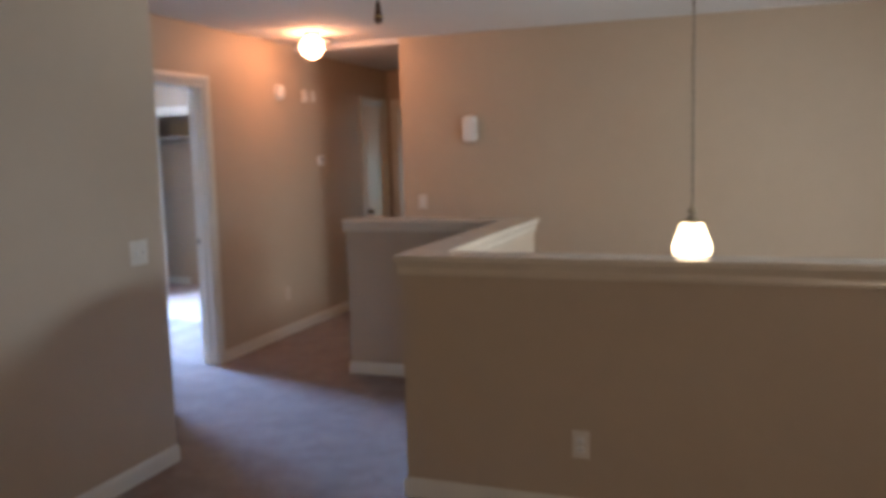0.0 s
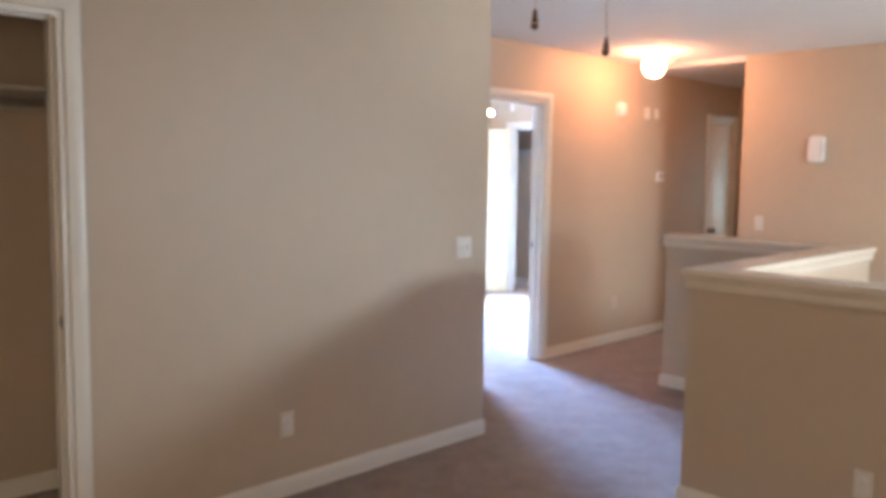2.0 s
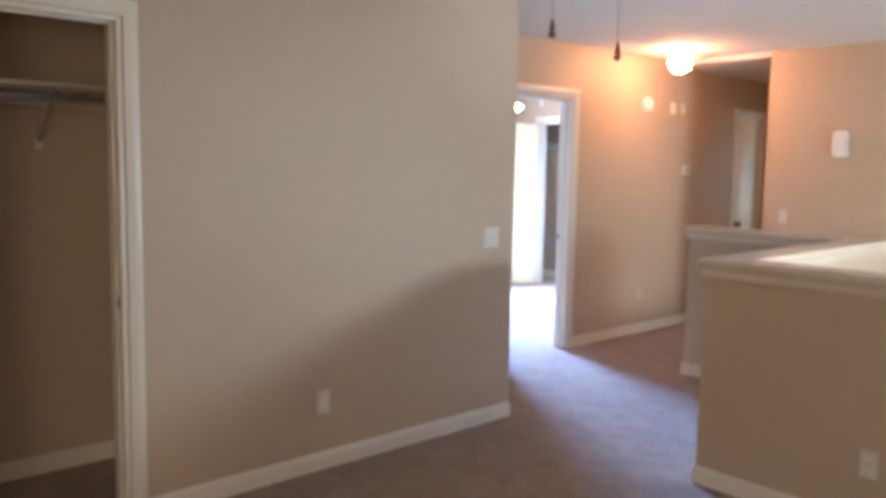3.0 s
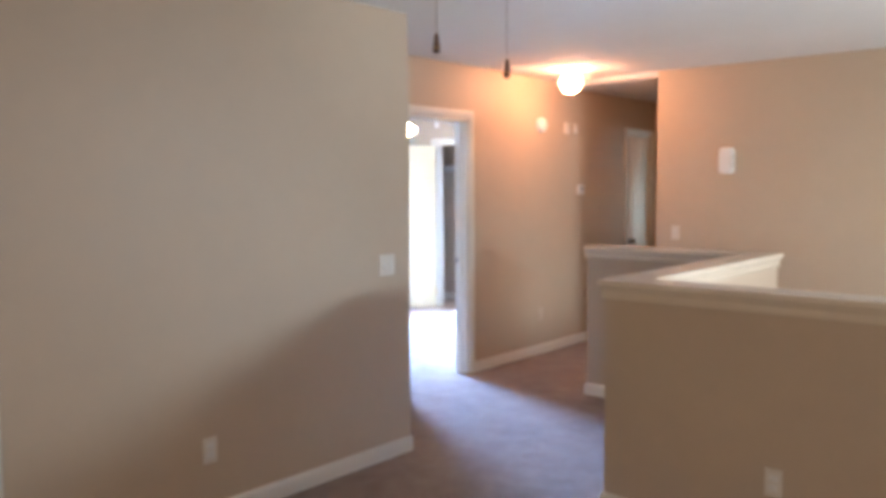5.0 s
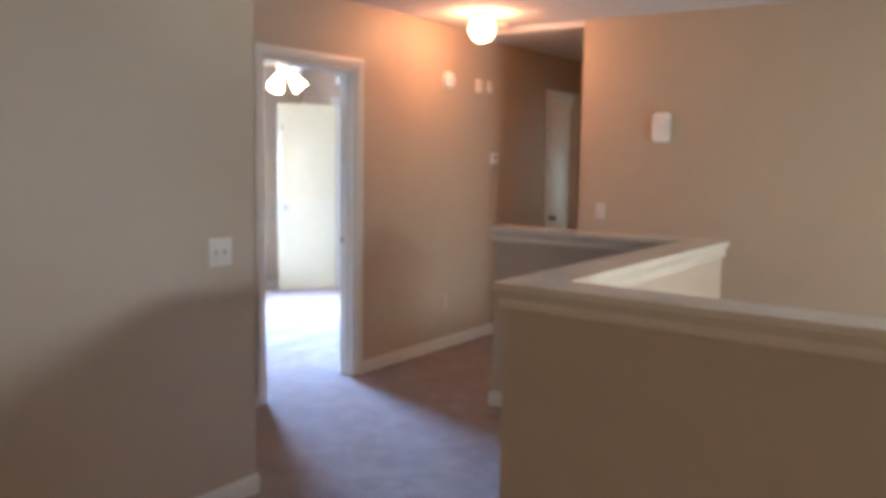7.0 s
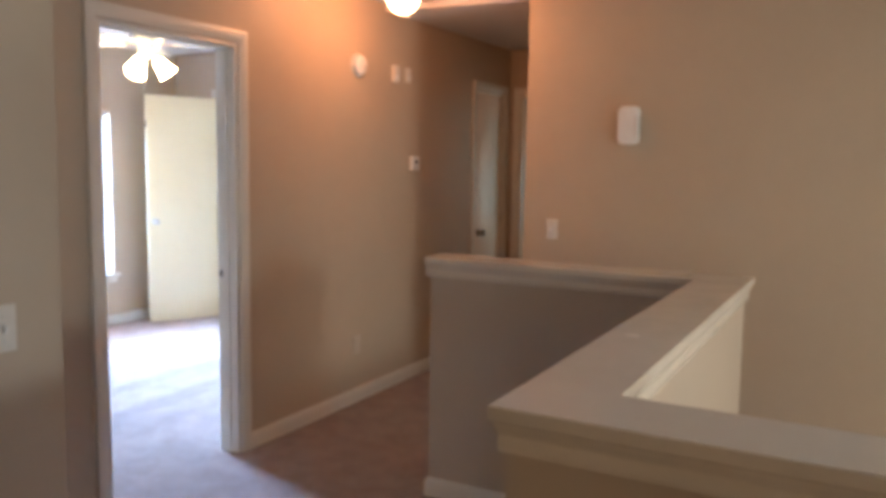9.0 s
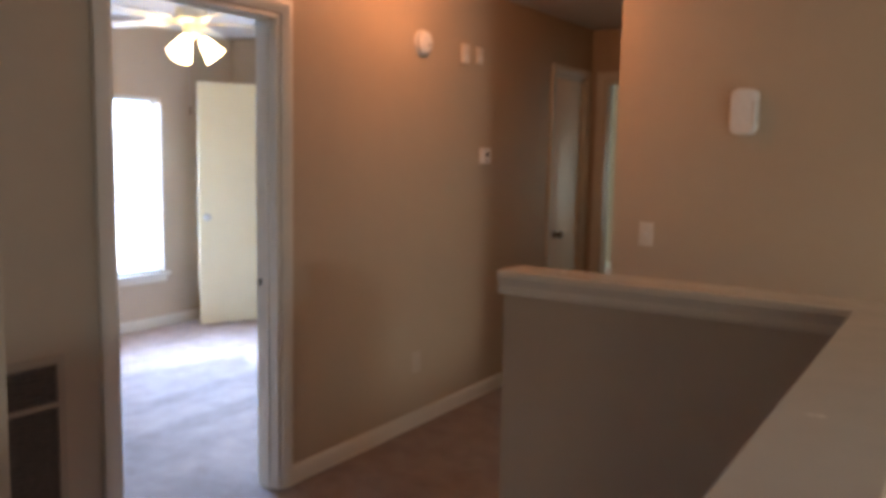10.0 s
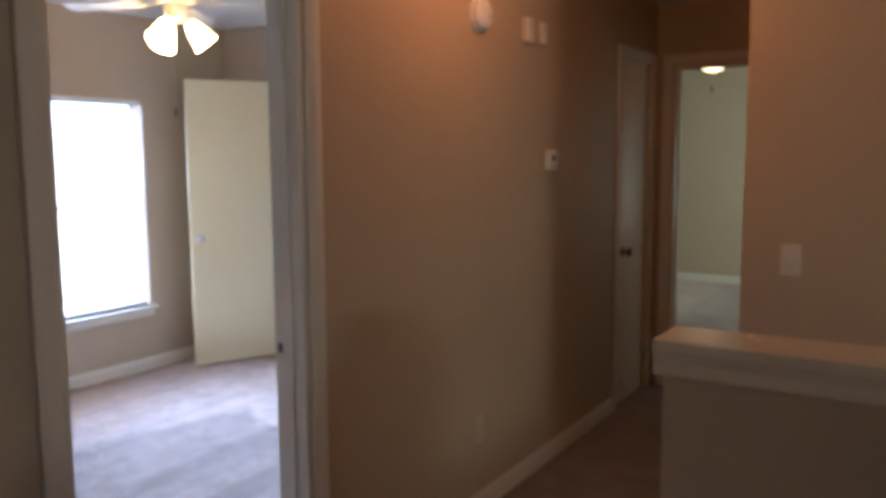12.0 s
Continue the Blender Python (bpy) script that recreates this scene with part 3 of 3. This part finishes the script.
def pull_chain(x, y, top, z, label, wood=M_WOODKNOB, s=1.0, cup=True):
    p = thing("pull_chain", Matrix.Translation((x, y, 0)), label, "pull chain")
    part("chain", lathe_bm([(0.0013, z + 0.028 * s), (0.0013, top)], 6), M_NICKEL, p, "thin bead chain")
    part("knob", lathe_bm([(0.0, z + 0.030 * s), (0.005 * s, z + 0.030 * s), (0.007 * s, z + 0.020 * s), (0.0075 * s, z + 0.010 * s), (0.0105 * s, z - 0.004 * s), (0.0122 * s, z - 0.016 * s), (0.0105 * s, z - 0.024 * s), (0.005 * s, z - 0.028 * s), (0.0, z - 0.029 * s)], 16), wood, p, "turned dark wooden knob")
    part("ferrule", lathe_bm([(0.0115 * s, z - 0.0085 * s), (0.0122 * s, z - 0.0085 * s), (0.0124 * s, z - 0.0115 * s), (0.0118 * s, z - 0.0115 * s)], 16), M_BRASS, p)
    if cup:
        part("ceiling_cup", lathe_bm([(0.0, top), (0.012, top), (0.010, top - 0.006), (0.0, top - 0.008)], 12), M_NICKEL, p)
    return p


pull_chain(-0.340, 1.588, CEIL, 1.824, "hanging pull chain with a turned dark wooden knob", s=0.74)
pull_chain(-0.286, 1.780, CEIL, 1.784, "hanging pull chain with a turned dark wooden knob", s=0.74)
pull_chain(-4.955, 6.290, 2.160, 1.722, "fan pull chain with a small dark knob", s=0.8, cup=False)

fr = thing("ceiling_light", Matrix.Translation((-3.52, 11.2, 0)), "lit frosted glass bowl ceiling light in the far room", "ceiling light")
part("canopy", lathe_bm([(0.0, 2.44), (0.07, 2.44), (0.065, 2.42), (0.015, 2.40), (0.015, 2.315), (0.06, 2.308), (0.06, 2.298), (0.0, 2.298)], 20), M_BRASS, fr)
part("bowl", lathe_bm([(0.0, 2.300), (0.118, 2.300), (0.116, 2.287), (0.095, 2.262), (0.055, 2.243), (0.0, 2.232)], 28), M_BOWL, fr, "glowing glass bowl")
pull_chain(-3.52, 11.2, 2.233, 2.075, "pull chain with a small dark knob under the bowl light", s=1.2, cup=False)

# ---- wall fittings ----
def plate_bm(w_, h_, t=0.006):
    bm = box_bm(-w_ / 2, w_ / 2, -h_ / 2, h_ / 2, 0.0, t)
    es = [e for e in bm.edges if all(v.co.z > t - 1e-5 for v in e.verts)]
    bmesh.ops.bevel(bm, geom=es, offset=0.004, segments=2, affect="EDGES", profile=0.6)
    return bm


def light_switch(m, gangs, label):
    d = thing("light_switch", m, label, "light switch")
    part("plate", plate_bm(0.070 + 0.046 * (gangs - 1), 0.115), M_PLATE, d)
    for g in range(gangs):
        x = (g - (gangs - 1) / 2) * 0.046
        part("toggle_slot", box_bm(x - 0.0055, x + 0.0055, -0.0125, 0.0125, 0.005, 0.0068), M_GREY, d)
        t = box_bm(-0.004, 0.004, -0.008, 0.008, -0.003, 0.013, 0.0015)
        t.transform(Matrix.Translation((x, 0.002, 0.006)) @ Matrix.Rotation(radians(22), 4, "X"))
        part("toggle", t, M_WHITE, d)
        for y in (-0.030, 0.030):
            part("screw", lathe_bm([(0.0, 0.0072), (0.003, 0.0070), (0.003, 0.005)], 10, Matrix.Translation((x, y, 0))), M_NICKEL, d)
    return d


def outlet(m, label, col=None):
    d = thing("wall_outlet", m, label, "outlet", group="wall outlets")
    part("plate", plate_bm(0.070, 0.115), col or M_PLATE, d)
    for y in (-0.0195, 0.0195):
        f = box_bm(-0.0170, 0.0170, y - 0.0140, y + 0.0140, 0.004, 0.0082, 0.003)
        fc = part("socket_face", f, col or M_WHITE, d)
        for x in (-0.0064, 0.0064):
            part("slot", box_bm(x - 0.0011, x + 0.0011, y - 0.002, y + 0.0065, 0.0078, 0.0086), M_SLOT, fc, smooth=False)
        part("slot", lathe_bm([(0.0, 0.0086), (0.0024, 0.0086), (0.0024, 0.0078)], 10, Matrix.Translation((0, y - 0.0075, 0))), M_SLOT, fc)
    part("screw", lathe_bm([(0.0, 0.0074), (0.003, 0.0072), (0.003, 0.005)], 10), M_NICKEL, d)
    return d


light_switch(facing(W, 3.393, 1.084, "+x"), 2, "ivory double toggle light switch on beige wall")
light_switch(facing(-2.070, C, 1.118, "-y"), 1, "ivory single toggle light switch on beige wall")
outlet(facing(W, 2.243, 0.335, "+x"), "ivory duplex wall outlet above the baseboard")
outlet(Matrix.Translation((-0.200, PA - 0.066 - 0.0182, 0.315)) @ Matrix.Rotation(radians(-1.47), 4, "Z") @ facing(0, 0, 0, "-y"), "ivory duplex outlet low on half-height wall")
outlet(facing(H, 6.330, 0.360, "+x"), "almond duplex outlet low on the hallway wall", M_ALMOND)

ch = thing("door_chime", facing(-1.640, C, 1.705, "-y"), "white plastic door chime box on the tall wall", "door chime")
cb = box_bm(-0.060, 0.060, -0.103, 0.103, 0.0, 0.042)
bmesh.ops.bevel(cb, geom=[e for e in cb.edges if abs(e.verts[0].co.z - e.verts[1].co.z) > 0.02], offset=0.036, segments=6, affect="EDGES", profile=0.5)
bmesh.ops.bevel(cb, geom=[e for e in cb.edges if all(v.co.z > 0.04 for v in e.verts)], offset=0.014, segments=4, affect="EDGES", profile=0.5)
part("cover", cb, M_WHITE, ch)
part("side_grille", box_bm(0.0595, 0.0615, -0.055, 0.055, 0.014, 0.030), M_GREY, ch, "grey sound slot", smooth=False)
part("sound_slot", box_bm(0.040, 0.045, -0.060, 0.045, 0.0418, 0.0426), M_ALMOND, ch, smooth=False)

sa = thing("smoke_alarm", facing(H, 6.330, 2.055, "+x"), "round white smoke alarm high on the hallway wall", "smoke alarm")
part("base", lathe_bm([(0.0, 0.0), (0.068, 0.0), (0.068, 0.010), (0.064, 0.013), (0.0, 0.013)], 30), M_WHITE, sa)
part("cover", lathe_bm([(0.060, 0.012), (0.062, 0.022), (0.056, 0.034), (0.040, 0.042), (0.0, 0.044)], 30), M_WHITE, sa)
part("vent_ring", lathe_bm([(0.0595, 0.016), (0.0632, 0.016), (0.0632, 0.021), (0.0595, 0.021)], 30), M_GREY, sa)
part("test_button", lathe_bm([(0.0, 0.047), (0.009, 0.046), (0.010, 0.041)], 14, Matrix.Translation((0.018, -0.010, 0))), M_GREY, sa)

for yy, zz, hh, wd in ((6.742, 2.045, 0.105, 0.060), (6.918, 2.052, 0.095, 0.062)):
    sn = thing("alarm_sensor", facing(H, yy, zz, "+x"), "small white plastic alarm sensor box on the hallway wall", "sensor", group="alarm sensors")
    part("housing", box_bm(-wd / 2, wd / 2, -hh / 2, hh / 2, 0.0, 0.030 if yy < 6.8 else 0.014, 0.006, 3), M_PLATE, sn)
    part("lens", box_bm(-wd / 2 + 0.012, wd / 2 - 0.012, -hh / 2 + 0.015, -hh / 2 + 0.045, 0.0295 if yy < 6.8 else 0.0135, 0.0325 if yy < 6.8 else 0.0160, 0.001), M_WHITE, sn)

th = thing("thermostat", facing(H, 7.000, 1.478, "+x"), "small square white thermostat with a dark display", "thermostat")
part("housing", box_bm(-0.048, 0.048, -0.046, 0.046, 0.0, 0.026, 0.005, 3), M_WHITE, th)
part("display", box_bm(-0.012, 0.020, -0.006, 0.022, 0.0255, 0.0272, 0.0006), M_SLOT, th, "dark display window")
part("button", box_bm(-0.022, 0.022, -0.034, -0.026, 0.0255, 0.0280, 0.001), M_GREY, th)

ds = thing("door_sensor", facing(-5.80, BN, 2.295, "-y"), "small white plastic sensor box above the closet doorway", "sensor")
part("housing", box_bm(-0.020, 0.020, -0.045, 0.045, 0.0, 0.022, 0.005, 3), M_WHITE, ds)
part("seam", box_bm(-0.0205, 0.0205, -0.012, -0.010, 0.004, 0.0222), M_GREY, ds, smooth=False)

dt = thing("smoke_detector", Matrix.Translation((-2.83, 6.47, CEIL)), "round white smoke detector on the ceiling", "smoke detector")
part("base", lathe_bm([(0.0, 0.0), (0.066, 0.0), (0.066, -0.010), (0.0, -0.010)], 28), M_PLATE, dt)
part("cover", lathe_bm([(0.060, -0.009), (0.060, -0.022), (0.046, -0.036), (0.0, -0.038)], 28), M_PLATE, dt)

# return air grille, low on the hall wall beside the bedroom door
gy0, gy1, gz0, gz1 = 3.82, 4.282, 0.16, 0.815
gr = thing("air_grille", facing(H, gy0, gz0, "+x"), "dark return air grille low on the hallway wall", "air grille")
gw, gh = gy1 - gy0, gz1 - gz0
part("backing", box_bm(0.010, gw - 0.010, 0.010, gh - 0.010, 0.0005, 0.002), M_FILTER, gr, "dark dusty filter", smooth=False)
part("frame", solid_bm([(0, gw, 0, gh, 0.0, 0.012)], [(0.026, gw - 0.026, 0.026, gh - 0.026, -1, 1)]), M_GRILLE, gr, smooth=False)
part("mullion", box_bm(0.026, gw - 0.026, gh * 0.74, gh * 0.74 + 0.018, 0.001, 0.0115), M_GRILLE, gr, smooth=False)
vm = bpy.data.meshes.new("louvre")
vb = box_bm(0.027, gw - 0.027, -0.007, 0.007, -0.0006, 0.0006)
vb.to_mesh(vm)
vb.free()
vm.materials.append(M_FILTER)
for i in range(37):
    o = new("louvre", vm)
    o.parent = gr
    o.matrix_local = Matrix.Translation((0, 0.036 + i * 0.016, 0.0068)) @ Matrix.Rotation(radians(38), 4, "X")

# ---- closets ----
def closet_shelf(m, length, depth, z, label, bracket=()):
    """Local x along the back wall, y out of it, z up."""
    d = thing("closet_shelf", m, label, "shelf")
    part("board", box_bm(0, length, 0.001, depth, z - 0.018, z, 0.002), M_SHELF, d)
    part("cleat", box_bm(0, length, 0.001, 0.019, z - 0.085, z - 0.018, 0.002), M_SHELF, d)
    part("rod", lathe_bm([(0.0165, 0.0), (0.0165, length)], 16, Matrix.Translation((0, depth - 0.03, z - 0.065)) @ Matrix.Rotation(radians(90), 4, "Y")), M_NICKEL, d, "metal hanging rod")
    for x in bracket:
        br = part("bracket", box_bm(x - 0.012, x + 0.012, 0.020, depth - 0.02, z - 0.026, z - 0.018, 0.001), M_SHELF, d)
        b = box_bm(-0.010, 0.010, -0.004, 0.004, 0.0, math.hypot(depth - 0.08, 0.22), 0.001)
        b.transform(Matrix.Translation((x, 0.012, z - 0.245)) @ Matrix.Rotation(-math.atan2(depth - 0.08, 0.22), 4, "X"))
        part("strut", b, M_GRILLE, br)
        part("leg", box_bm(x - 0.011, x + 0.011, 0.001, 0.008, z - 0.24, z - 0.085, 0.001), M_GRILLE, br)
        part("foot_plate", box_bm(x - 0.016, x + 0.016, 0.001, 0.010, z - 0.285, z - 0.232, 0.002), M_TRIM, br)
    return d


closet_shelf(Matrix.Translation((-3.08, 1.56, 0)) @ Matrix.Rotation(radians(-90), 4, "Z"), 1.26, 0.34, 1.815, "painted closet shelf with a hanging rod and bracket", (0.335,))
closet_shelf(Matrix.Translation((-4.6, 8.62, 0)) @ Matrix.Rotation(radians(180), 4, "Z"), 1.75, 0.30, 1.80, "painted closet shelf with a hanging rod")
